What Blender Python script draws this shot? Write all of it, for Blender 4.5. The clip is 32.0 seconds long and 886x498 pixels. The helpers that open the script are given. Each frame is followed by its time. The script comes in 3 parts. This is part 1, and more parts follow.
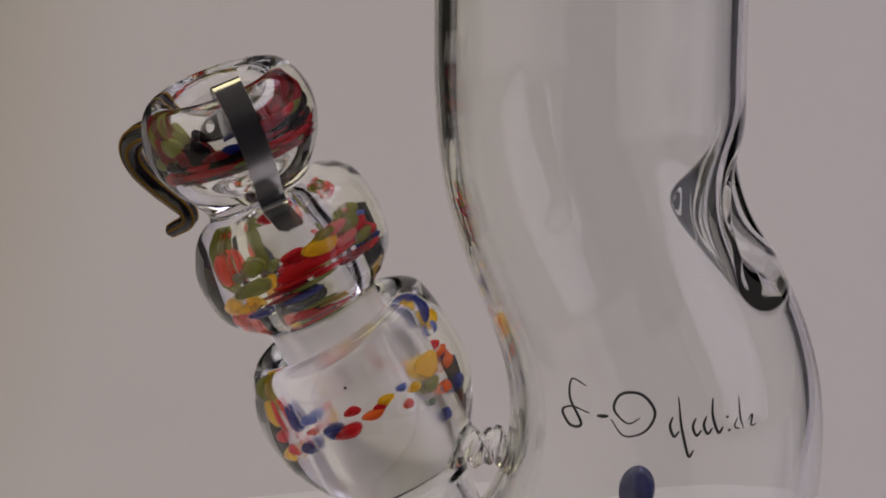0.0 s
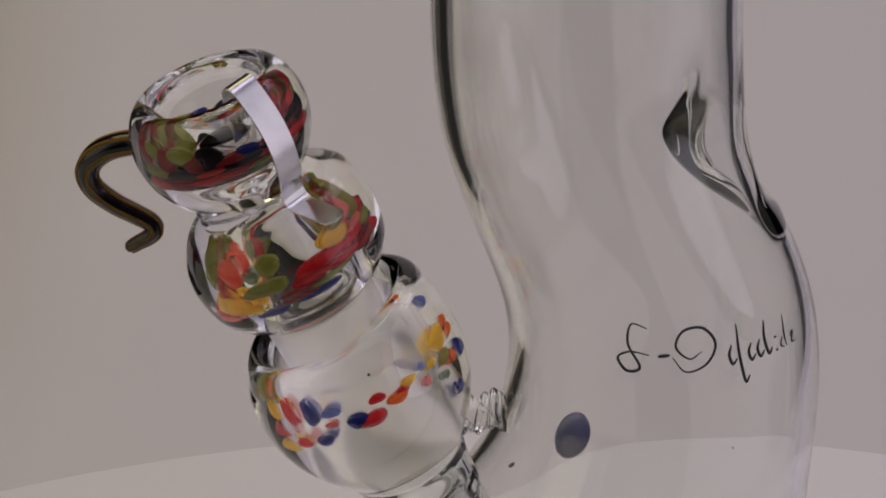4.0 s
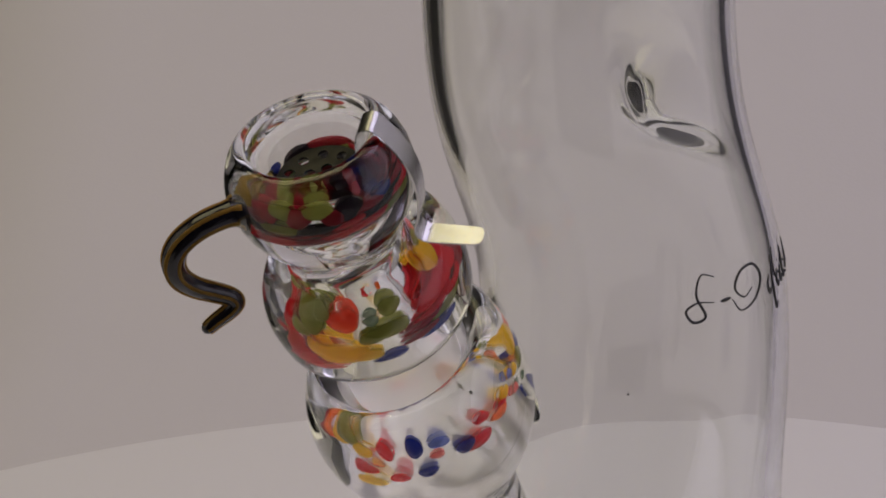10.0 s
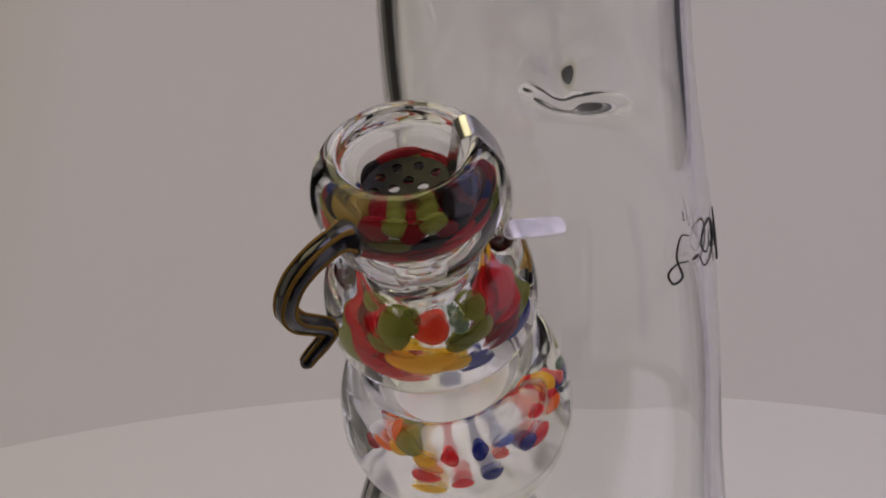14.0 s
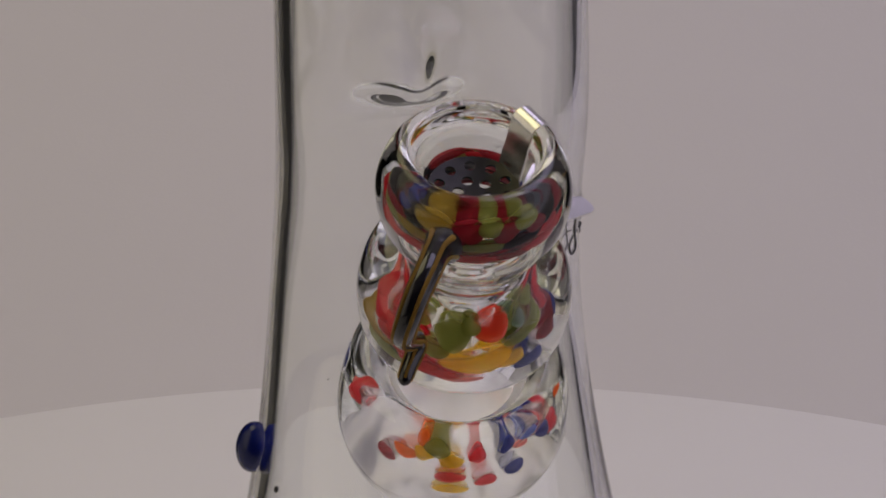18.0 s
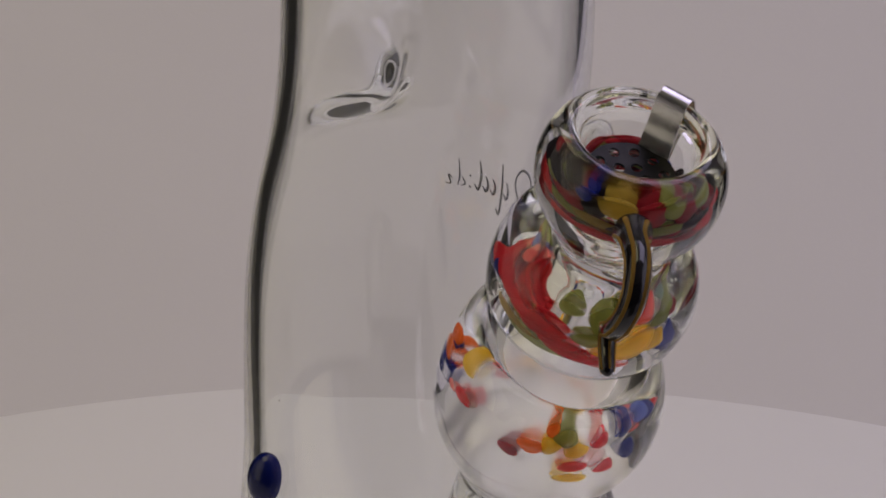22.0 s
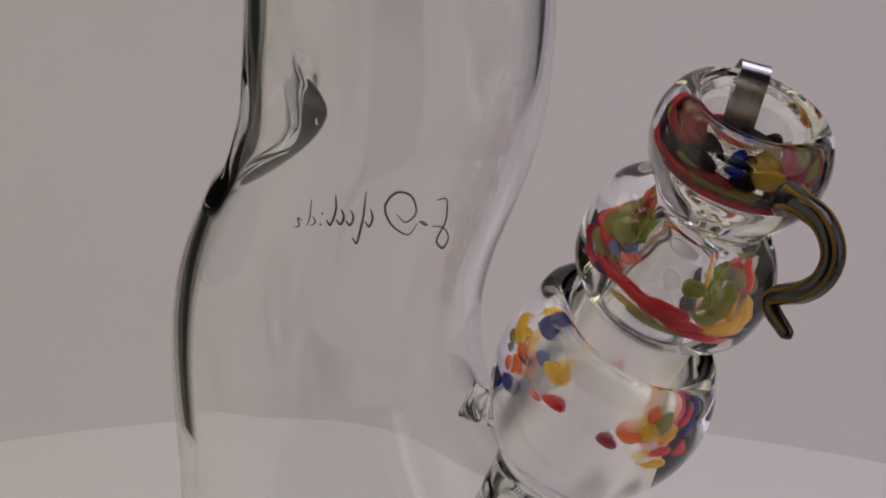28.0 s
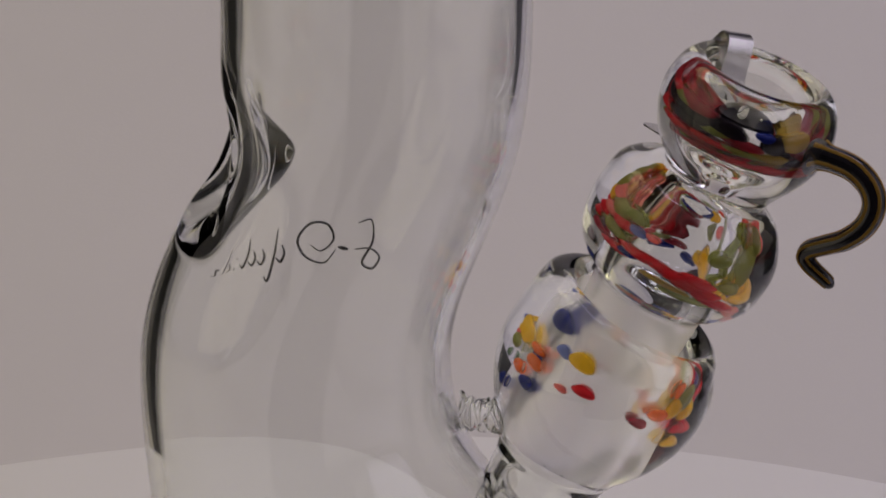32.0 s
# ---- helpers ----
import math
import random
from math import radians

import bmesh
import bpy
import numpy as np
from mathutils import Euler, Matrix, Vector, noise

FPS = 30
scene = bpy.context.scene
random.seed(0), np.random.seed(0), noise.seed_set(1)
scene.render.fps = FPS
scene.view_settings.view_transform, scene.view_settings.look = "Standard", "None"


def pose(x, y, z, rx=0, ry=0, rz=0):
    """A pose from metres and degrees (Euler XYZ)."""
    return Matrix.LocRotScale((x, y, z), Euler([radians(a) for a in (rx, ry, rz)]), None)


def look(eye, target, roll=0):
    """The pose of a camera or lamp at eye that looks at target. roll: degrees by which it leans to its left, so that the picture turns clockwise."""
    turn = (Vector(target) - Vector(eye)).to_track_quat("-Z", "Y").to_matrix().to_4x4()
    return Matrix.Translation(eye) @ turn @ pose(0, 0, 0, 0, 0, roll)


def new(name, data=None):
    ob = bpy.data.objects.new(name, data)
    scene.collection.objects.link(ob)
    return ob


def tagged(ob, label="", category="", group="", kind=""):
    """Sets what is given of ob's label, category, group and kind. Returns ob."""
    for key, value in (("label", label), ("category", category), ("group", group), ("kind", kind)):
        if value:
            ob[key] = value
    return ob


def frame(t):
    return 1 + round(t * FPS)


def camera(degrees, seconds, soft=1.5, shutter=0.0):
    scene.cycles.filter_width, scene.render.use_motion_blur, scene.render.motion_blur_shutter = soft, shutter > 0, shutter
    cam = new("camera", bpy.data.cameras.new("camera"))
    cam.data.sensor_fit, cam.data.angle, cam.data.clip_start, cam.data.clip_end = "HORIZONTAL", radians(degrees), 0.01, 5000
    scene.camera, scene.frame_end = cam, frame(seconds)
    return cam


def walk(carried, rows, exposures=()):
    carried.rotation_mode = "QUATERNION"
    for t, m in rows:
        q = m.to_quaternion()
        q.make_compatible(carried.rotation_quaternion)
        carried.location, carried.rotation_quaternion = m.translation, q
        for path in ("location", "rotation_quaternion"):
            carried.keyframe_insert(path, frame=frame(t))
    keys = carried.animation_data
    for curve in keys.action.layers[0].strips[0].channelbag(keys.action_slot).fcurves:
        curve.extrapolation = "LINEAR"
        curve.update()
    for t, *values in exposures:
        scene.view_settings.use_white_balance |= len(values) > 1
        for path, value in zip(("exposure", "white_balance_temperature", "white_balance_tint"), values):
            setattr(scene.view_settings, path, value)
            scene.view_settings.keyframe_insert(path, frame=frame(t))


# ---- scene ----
# A turntable turns a glass water pipe before a nearly still camera.
# Lengths of the pipe are noted in millimetres; K turns them into metres.
K = 0.00104
LIFT = 160.0            # height of the pipe's own origin over the plate, in mm


def mm(x, y, z):
    return Vector((x * K, y * K, (z + LIFT) * K))


# seconds, turn of the plate, pan, tilt and roll of the camera, in degrees
PATH = [
    (0, -8.13, -1.959, 0.103, -0.736),
    (0.5, -5.30, -1.931, 0.052, -0.683),
    (1, -2.19, -2.004, -0.122, -0.582),
    (1.5, 0.57, -1.914, -0.186, -0.554),
    (2, 3.36, -1.866, -0.173, -0.483),
    (2.5, 6.18, -1.841, -0.174, -0.407),
    (3, 9.00, -1.840, -0.280, -0.400),
    (3.5, 11.76, -1.927, -0.497, -0.452),
    (5.5, 23.77, -1.872, -0.717, -0.525),
    (6, 26.91, -1.860, -0.700, -0.475),
    (6.5, 30.01, -1.898, -0.739, -0.469),
    (7, 33.07, -1.934, -0.752, -0.500),
    (7.5, 36.17, -1.890, -0.777, -0.505),
    (8, 39.21, -1.850, -0.586, -0.584),
    (8.5, 41.92, -1.798, -0.250, -0.480),
    (9, 44.50, -1.823, -0.836, -0.407),
    (9.5, 47.11, -1.853, -0.859, -0.318),
    (10, 49.87, -1.887, -0.973, -0.170),
    (10.5, 52.48, -1.836, -1.012, -0.056),
    (11, 55.12, -1.846, -1.021, 0.043),
    (11.5, 57.79, -1.807, -1.022, 0.111),
    (12, 60.71, -1.731, -1.049, 0.161),
    (12.5, 63.62, -1.589, -1.100, 0.238),
    (13, 66.50, -1.475, -1.178, 0.261),
    (13.5, 69.43, -1.349, -1.250, 0.229),
    (14, 72.64, -1.296, -1.205, 0.062),
    (14.5, 75.86, -1.024, -1.236, -0.059),
    (16.5, 88.54, -0.182, -1.285, -0.224),
    (17, 91.28, -0.113, -1.295, -0.299),
    (17.5, 94.17, 0.016, -1.284, -0.354),
    (18, 97.04, 0.146, -1.305, -0.349),
    (18.5, 100.04, 0.238, -1.311, -0.289),
    (19, 103.02, 0.245, -1.299, -0.130),
    (19.5, 106.11, 0.301, -1.293, 0.147),
    (20, 109.13, 0.307, -1.398, 0.247),
    (20.5, 111.72, 0.200, -1.501, 0.191),
    (21, 114.59, -0.014, -1.376, 0.025),
    (21.5, 117.22, -0.110, -1.308, -0.287),
    (22, 120.00, 0.012, -1.296, -0.708),
    (22.5, 122.73, 0.194, -1.262, -0.816),
    (23, 125.54, 0.198, -1.170, -0.878),
    (23.5, 128.12, 0.156, -1.165, -0.874),
    (24, 130.95, 0.071, -1.346, -0.953),
    (24.5, 133.71, 0.079, -1.361, -0.969),
    (25, 136.77, 0.092, -1.209, -1.110),
    (25.5, 139.85, 0.180, -1.141, -1.355),
    (26, 142.91, 0.254, -1.173, -1.365),
    (26.5, 145.70, 0.244, -1.064, -1.217),
    (28.5, 157.02, 0.577, -0.817, -0.567),
    (29, 159.94, 0.583, -0.857, -0.471),
    (29.5, 162.62, 0.687, -0.855, -0.390),
    (30, 165.50, 0.819, -0.722, -0.244),
    (30.5, 168.38, 0.884, -0.587, -0.179),
    (31, 171.43, 0.966, -0.560, -0.070),
    (31.5, 174.51, 0.891, -0.467, -0.048),
    (32, 177.56, 0.827, -0.499, -0.031),
]
ELEV, DIST = 22.236, 614.77
EYE = mm(0, -DIST * math.cos(radians(ELEV)), DIST * math.sin(radians(ELEV)))


def aim(pan, tilt, roll):
    return pose(*EYE, 90 - ELEV) @ pose(0, 0, 0, 0, -pan) @ pose(0, 0, 0, tilt) @ pose(0, 0, 0, 0, 0, -roll)


cam = camera(12.781, 32.0, 1.8)
walk(cam, [(t, aim(p, ti, r)) for t, a, p, ti, r in PATH])

# ---- light ----
world = bpy.data.worlds.new("room")
scene.world = world
world.use_nodes = True
world.node_tree.nodes["Background"].inputs[0].default_value = (0.6, 0.6, 0.65, 1)
world.node_tree.nodes["Background"].inputs[1].default_value = 0.02
scene.view_settings.exposure = -1.46


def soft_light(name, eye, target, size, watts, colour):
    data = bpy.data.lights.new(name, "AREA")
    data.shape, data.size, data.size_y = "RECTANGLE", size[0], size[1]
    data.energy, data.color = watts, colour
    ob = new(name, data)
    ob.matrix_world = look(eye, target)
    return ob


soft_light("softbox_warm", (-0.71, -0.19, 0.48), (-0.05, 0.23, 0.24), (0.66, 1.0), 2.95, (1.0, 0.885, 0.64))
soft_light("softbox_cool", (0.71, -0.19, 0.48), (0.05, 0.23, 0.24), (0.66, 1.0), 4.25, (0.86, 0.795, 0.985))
# added overhead fill, unseen; its tints grade the backdrop from warm to cool
soft_light("top_fill_warm", (-0.42, 0.24, 1.10), (-0.42, 0.04, 0.0), (0.62, 0.70), 7.8, (1.0, 0.895, 0.53))
soft_light("top_fill_cool", (0.42, 0.24, 1.10), (0.42, 0.04, 0.0), (0.62, 0.70), 9.5, (0.80, 0.712, 1.0))


# ---- materials ----
def material(name, colour, rough=0.5, metal=0.0, noise_scale=0.0, amount=0.1, bump=0.0, bump_scale=400.0):
    m = bpy.data.materials.new(name)
    m.use_nodes = True
    n, l = m.node_tree.nodes, m.node_tree.links
    b = n["Principled BSDF"]
    b.inputs["Base Color"].default_value = (*colour, 1)
    b.inputs["Roughness"].default_value = rough
    b.inputs["Metallic"].default_value = metal
    if noise_scale:
        co = n.new("ShaderNodeTexCoord")
        tex = n.new("ShaderNodeTexNoise")
        tex.inputs["Scale"].default_value, tex.inputs["Detail"].default_value = noise_scale, 6
        l.new(co.outputs["Object"], tex.inputs["Vector"])
        ramp = n.new("ShaderNodeMixRGB")
        ramp.inputs[1].default_value = (*[c * (1 - amount) for c in colour], 1)
        ramp.inputs[2].default_value = (*[min(1, c * (1 + amount)) for c in colour], 1)
        l.new(tex.outputs["Fac"], ramp.inputs[0])
        l.new(ramp.outputs[0], b.inputs["Base Color"])
        if bump:
            t2 = n.new("ShaderNodeTexNoise")
            t2.inputs["Scale"].default_value, t2.inputs["Detail"].default_value = bump_scale, 4
            l.new(co.outputs["Object"], t2.inputs["Vector"])
            bp = n.new("ShaderNodeBump")
            bp.inputs["Strength"].default_value, bp.inputs["Distance"].default_value = bump, 0.001
            l.new(t2.outputs["Fac"], bp.inputs["Height"])
            l.new(bp.outputs[0], b.inputs["Normal"])
    return m


def glass(name, colour=(1, 1, 1), wave=0.03, scale=60.0, rough=0.0):
    m = bpy.data.materials.new(name)
    m.use_nodes = True
    n, l = m.node_tree.nodes, m.node_tree.links
    n.remove(n["Principled BSDF"])
    g = n.new("ShaderNodeBsdfGlass")
    g.inputs["Color"].default_value = (*colour, 1)
    g.inputs["Roughness"].default_value, g.inputs["IOR"].default_value = rough, 1.47
    l.new(g.outputs[0], n["Material Output"].inputs["Surface"])
    co, tex, bp = n.new("ShaderNodeTexCoord"), n.new("ShaderNodeTexNoise"), n.new("ShaderNodeBump")
    tex.inputs["Scale"].default_value, tex.inputs["Detail"].default_value = scale, 1
    bp.inputs["Strength"].default_value, bp.inputs["Distance"].default_value = wave, 0.002
    l.new(co.outputs["Object"], tex.inputs["Vector"])
    l.new(tex.outputs["Fac"], bp.inputs["Height"])
    l.new(bp.outputs[0], g.inputs["Normal"])
    return m


PAPER = material("backdrop paper", (0.62, 0.60, 0.60), 0.9, 0, 6, 0.03, 0.05, 900)
PLATE = material("white plate", (0.78, 0.77, 0.77), 0.55, 0, 9, 0.03, 0.03, 700)
WHITE = material("white paint", (0.78, 0.77, 0.75), 0.7, 0, 5, 0.04)
DARK = material("dim room", (0.022, 0.022, 0.024), 0.9, 0, 3, 0.2)
CLEAR = glass("clear borosilicate", (0.985, 0.99, 0.985), 0.02, 45)
THICK = glass("thick clear glass", (0.985, 0.99, 0.98), 0.03, 90)
GROUND = glass("ground joint glass", (0.985, 0.985, 0.98), 0.02, 90, 0.16)
_n, _l = GROUND.node_tree.nodes, GROUND.node_tree.links
_skin, _blend = _n.new("ShaderNodeBsdfTranslucent"), _n.new("ShaderNodeMixShader")
_skin.inputs[0].default_value, _blend.inputs[0].default_value = (0.93, 0.92, 0.9, 1), 0.3
_l.new(_n["Glass BSDF"].outputs[0], _blend.inputs[1])
_l.new(_skin.outputs[0], _blend.inputs[2])
_l.new(_blend.outputs[0], _n["Material Output"].inputs["Surface"])
STEEL = material("spring steel", (0.61, 0.60, 0.59), 0.22, 1.0, 300, 0.25, 0.08, 170)
# the sieve's dark reflections are put into its near-black base colour
SIEVE = material("near-black sieve steel", (0.022, 0.021, 0.02), 0.3, 1.0, 400, 0.4)
MARK = material("black enamel", (0.012, 0.012, 0.014), 0.4)


def enamel(name, colour):
    m = material(name, colour, 0.45, 0, 320, 0.3)
    m.node_tree.nodes["Principled BSDF"].inputs["Transmission Weight"].default_value = 0.45
    m.node_tree.nodes["Principled BSDF"].inputs["IOR"].default_value = 1.15
    # light from behind glows through the thin beads
    n, l = m.node_tree.nodes, m.node_tree.links
    through_light, mix = n.new("ShaderNodeBsdfTranslucent"), n.new("ShaderNodeMixShader")
    through_light.inputs[0].default_value = (*[min(1, c * 1.25) for c in colour], 1)
    mix.inputs[0].default_value = 0.4
    l.new(n["Principled BSDF"].outputs[0], mix.inputs[1])
    l.new(through_light.outputs[0], mix.inputs[2])
    # the colour thins out towards the drawn edges of each bead
    clear, whole = n.new("ShaderNodeBsdfTransparent"), n.new("ShaderNodeMixShader")
    flat, reach, noise, total, fade = n.new("ShaderNodeUVMap"), n.new("ShaderNodeVectorMath"), n.new("ShaderNodeTexNoise"), n.new("ShaderNodeMath"), n.new("ShaderNodeMapRange")
    flat.uv_map = "spread"
    reach.operation, total.operation = "LENGTH", "MULTIPLY_ADD"
    place = n.new("ShaderNodeTexCoord")
    noise.inputs["Scale"].default_value, noise.inputs["Detail"].default_value = 260, 2
    total.inputs[1].default_value = 0.24
    fade.interpolation_type = "SMOOTHSTEP"
    for key, value in (("From Min", 0.93), ("From Max", 1.14), ("To Min", 0.97), ("To Max", 0.0)):
        fade.inputs[key].default_value = value
    l.new(flat.outputs[0], reach.inputs[0])
    l.new(place.outputs["Object"], noise.inputs["Vector"])
    l.new(noise.outputs["Fac"], total.inputs[0])
    l.new(reach.outputs["Value"], total.inputs[2])
    l.new(total.outputs[0], fade.inputs["Value"])
    l.new(fade.outputs[0], whole.inputs[0])
    l.new(clear.outputs[0], whole.inputs[1])
    l.new(mix.outputs[0], whole.inputs[2])
    l.new(whole.outputs[0], n["Material Output"].inputs["Surface"])
    return m


TINT = {
    "red": enamel("red glass", (0.60, 0.022, 0.032)), "orange": enamel("orange glass", (0.85, 0.17, 0.03)),
    "yellow": enamel("yellow glass", (0.84, 0.51, 0.03)), "olive": enamel("olive glass", (0.25, 0.27, 0.06)),
    "scarlet": enamel("scarlet glass", (0.74, 0.07, 0.035)),
    "navy": enamel("cobalt glass", (0.014, 0.024, 0.20)), "blue": enamel("pale blue glass", (0.14, 0.19, 0.48)),
    "pink": enamel("rose glass", (0.75, 0.2, 0.17)), "maroon": enamel("dark red glass", (0.28, 0.016, 0.026)),
    "black": enamel("black glass", (0.012, 0.008, 0.012)), "amber": enamel("amber glass", (0.44, 0.27, 0.06)),
    "mustard": enamel("mustard glass", (0.40, 0.27, 0.04)), "teal": enamel("grey green glass", (0.2, 0.28, 0.19)),
}


# ---- mesh helpers ----
def smooth(bm):
    for f in bm.faces:
        f.smooth = True


def part(name, bm, mat, parent, label=""):
    me = bpy.data.meshes.new(name)
    bmesh.ops.recalc_face_normals(bm, faces=bm.faces)
    bm.to_mesh(me)
    bm.free()
    me.materials.append(mat)
    ob = new(name, me)
    ob.parent = parent
    return tagged(ob, label)


def spline(pts, steps):
    """A smooth line through the points (Catmull-Rom)."""
    p = [Vector(q) for q in pts]
    p = [2 * p[0] - p[1]] + p + [2 * p[-1] - p[-2]]
    out = []
    for i in range(1, len(p) - 2):
        for k in range(steps):
            t = k / steps
            a, b, c, d = p[i - 1], p[i], p[i + 1], p[i + 2]
            out.append(0.5 * (2 * b + (c - a) * t + (2 * a - 5 * b + 4 * c - d) * t * t + (3 * b - a - 3 * c + d) * t ** 3))
    return out + [p[-2]]


def grid_faces(bm, rings, closed_loop=False, caps=False):
    n = len(rings[0])
    last = len(rings) if closed_loop else len(rings) - 1
    for i in range(last):
        a, b = rings[i], rings[(i + 1) % len(rings)]
        for k in range(n):
            bm.faces.new((a[k], a[(k + 1) % n], b[(k + 1) % n], b[k]))
    if caps:
        bm.faces.new(rings[0])
        bm.faces.new(rings[-1])
    smooth(bm)


def pipe_along(pts, radii, seg=20, squash=1.0):
    """A round rod along a line, closed at both ends."""
    bm = bmesh.new()
    rings, side = [], None
    for i, p in enumerate(pts):
        d = (pts[min(i + 1, len(pts) - 1)] - pts[max(i - 1, 0)]).normalized()
        side = (d.orthogonal() if side is None else side - d * side.dot(d)).normalized()
        up = d.cross(side)
        rings.append([bm.verts.new(p + radii[i] * (math.cos(a) * side + squash * math.sin(a) * up))
                      for a in (2 * math.pi * k / seg for k in range(seg))])
    grid_faces(bm, rings, caps=True)
    return bm


# ---- the bowl's axis: s runs up along it, phi round it ----
AXIS = Vector((-0.442, 0, 0.897)).normalized()
E1 = Vector((0.897, 0, 0.442)).normalized()
E2 = Vector((0, 1, 0))
FOOT = Vector((-34.35, 1.1, -25.6))


# the cup on top leans less than the stem that carries it
CUP_AXIS = Vector((-0.329, 0, 0.944)).normalized()
CUP_E1 = Vector((0.944, 0, 0.329)).normalized()
CUP_FOOT = FOOT + AXIS * 37 - CUP_AXIS * 37 - CUP_E1 * 1.0


def on_axis(r, phi, s):
    a, k = radians(phi), min(1.0, max(0.0, (s - 36.0) / 2.5))
    # the shoulders of bulb and ball stand a little higher on the side of the tube
    for top, rise in ((9.5, 2.4), (32.0, 1.5)):
        s += rise * max(0.0, 1 - abs(s - top) / 6.0) * math.cos(a) * r / 16.0
    v = (FOOT + AXIS * s + r * (math.cos(a) * E1 + math.sin(a) * E2)) * (1 - k)
    v = v + (CUP_FOOT + CUP_AXIS * s + r * (math.cos(a) * CUP_E1 + math.sin(a) * E2)) * k
    return mm(*v)


def lathe(profile, steps=4, seg=72, sharp=False):
    """A closed body of revolution round the bowl's axis from a closed profile of (r, s)."""
    pts = profile if sharp else None
    if pts is None:
        ring = [Vector((r, s)) for r, s in profile]
        n, pts = len(ring), []
        for i in range(n):
            a, b, c, d = (ring[(i + j) % n] for j in (-1, 0, 1, 2))
            for k in range(steps):
                t = k / steps
                pts.append(0.5 * (2 * b + (c - a) * t + (2 * a - 5 * b + 4 * c - d) * t * t + (3 * b - a - 3 * c + d) * t ** 3))
    bm = bmesh.new()
    rings = [[bm.verts.new(on_axis(max(0.05, r), 360 * k / seg, s)) for k in range(seg)] for r, s in pts]
    grid_faces(bm, rings, closed_loop=True)
    return bm


def grind(ob, r0, r1, s0, s1):
    """Give the walls of a lathed body between two radii and two heights the ground finish of a joint."""
    if len(ob.data.materials) < 2:
        ob.data.materials.append(GROUND)
    for f in ob.data.polygons:
        p = f.center / K - Vector((0, 0, LIFT)) - FOOT
        s = p.dot(AXIS)
        if s0 < s < s1 and r0 < (p - AXIS * s).length < r1:
            f.material_index = 1


# ---- setting ----
def backdrop():
    bm = bmesh.new()
    prof = [(-0.30, -0.022)] + [(0.34 + 0.35 * math.sin(a), 0.328 - 0.35 * math.cos(a)) for a in (math.pi / 2 * k / 14 for k in range(15))] + [(0.69, 1.2)]
    verts = [[bm.verts.new((x, y, z)) for x in (-0.20 + 0.545 * k / 8 for k in range(9))] for y, z in prof]
    for a, b in zip(verts, verts[1:]):
        for k in range(8):
            bm.faces.new((a[k], a[k + 1], b[k + 1], b[k]))
    smooth(bm)
    ob = part("backdrop", bm, PAPER, None)
    solid = ob.modifiers.new("thickness", "SOLIDIFY")
    solid.thickness, solid.offset = 0.002, 0
    return tagged(ob, "pale grey seamless paper backdrop sweeping up behind the plate", "backdrop", kind="structure")


def box(name, lo, hi, mat, label, category):
    bm = bmesh.new()
    bmesh.ops.create_cube(bm, size=1)
    for v in bm.verts:
        v.co = Vector([lo[i] + (v.co[i] + 0.5) * (hi[i] - lo[i]) for i in range(3)])
    return tagged(part(name, bm, mat, None), label, category, kind="structure")


backdrop()
box("floor", (-1.7, -2.0, -0.12), (1.7, 1.4, -0.06), DARK, "dim floor under the paper sweep", "floor")
box("ceiling", (-1.7, -2.0, 2.0), (1.7, 1.4, 2.06), WHITE, "plain white ceiling of the photo room", "ceiling")


def reflector_leaf(name, a0, a1):
    """An added white reflector lying round the plate, between two bearings from the camera's side."""
    bm = bmesh.new()
    rim = [(r, a0 + (a1 - a0) * k / 24) for r, order in ((0.285, range(25)), (0.80, range(24, -1, -1))) for k in order]
    lo, hi = ([bm.verts.new((r * math.sin(radians(a)), -r * math.cos(radians(a)), z)) for r, a in rim] for z in (-0.075, -0.03))
    bm.faces.new(lo)
    bm.faces.new(hi)
    n = len(rim)
    for k in range(n):
        bm.faces.new((lo[k], lo[(k + 1) % n], hi[(k + 1) % n], hi[k]))
    return tagged(part(name, bm, WHITE, None), "added white reflector board beside the plate", "table", kind="structure")


# unseen boards, added for the pale streaks mirrored in the tube
reflector_leaf("reflector_board_1", 20, 110)
reflector_leaf("reflector_board_2", -121, -20)
# upright reflectors out of view, added to brighten the edges of the thick glass
box("reflector_panel_1", (-0.94, -1.2, -0.10), (-0.90, 0.45, 1.3), WHITE, "added white reflector panel at the side", "wall panel")
box("reflector_panel_2", (0.90, -1.2, -0.10), (0.94, 0.93, 1.3), WHITE, "added white reflector panel at the side", "wall panel")
box("wall_north", (-1.7, 1.4, -0.12), (1.7, 1.46, 2.06), DARK, "dim wall behind the paper", "wall")
box("wall_south", (-1.7, -2.06, -0.12), (1.7, -2.0, 2.06), DARK, "dim wall behind the camera", "wall")
box("wall_west", (-1.76, -2.06, -0.12), (-1.7, 1.46, 2.06), DARK, "dim side wall of the photo room", "wall")
box("wall_east", (1.7, -2.06, -0.12), (1.76, 1.46, 2.06), DARK, "dim side wall of the photo room", "wall")


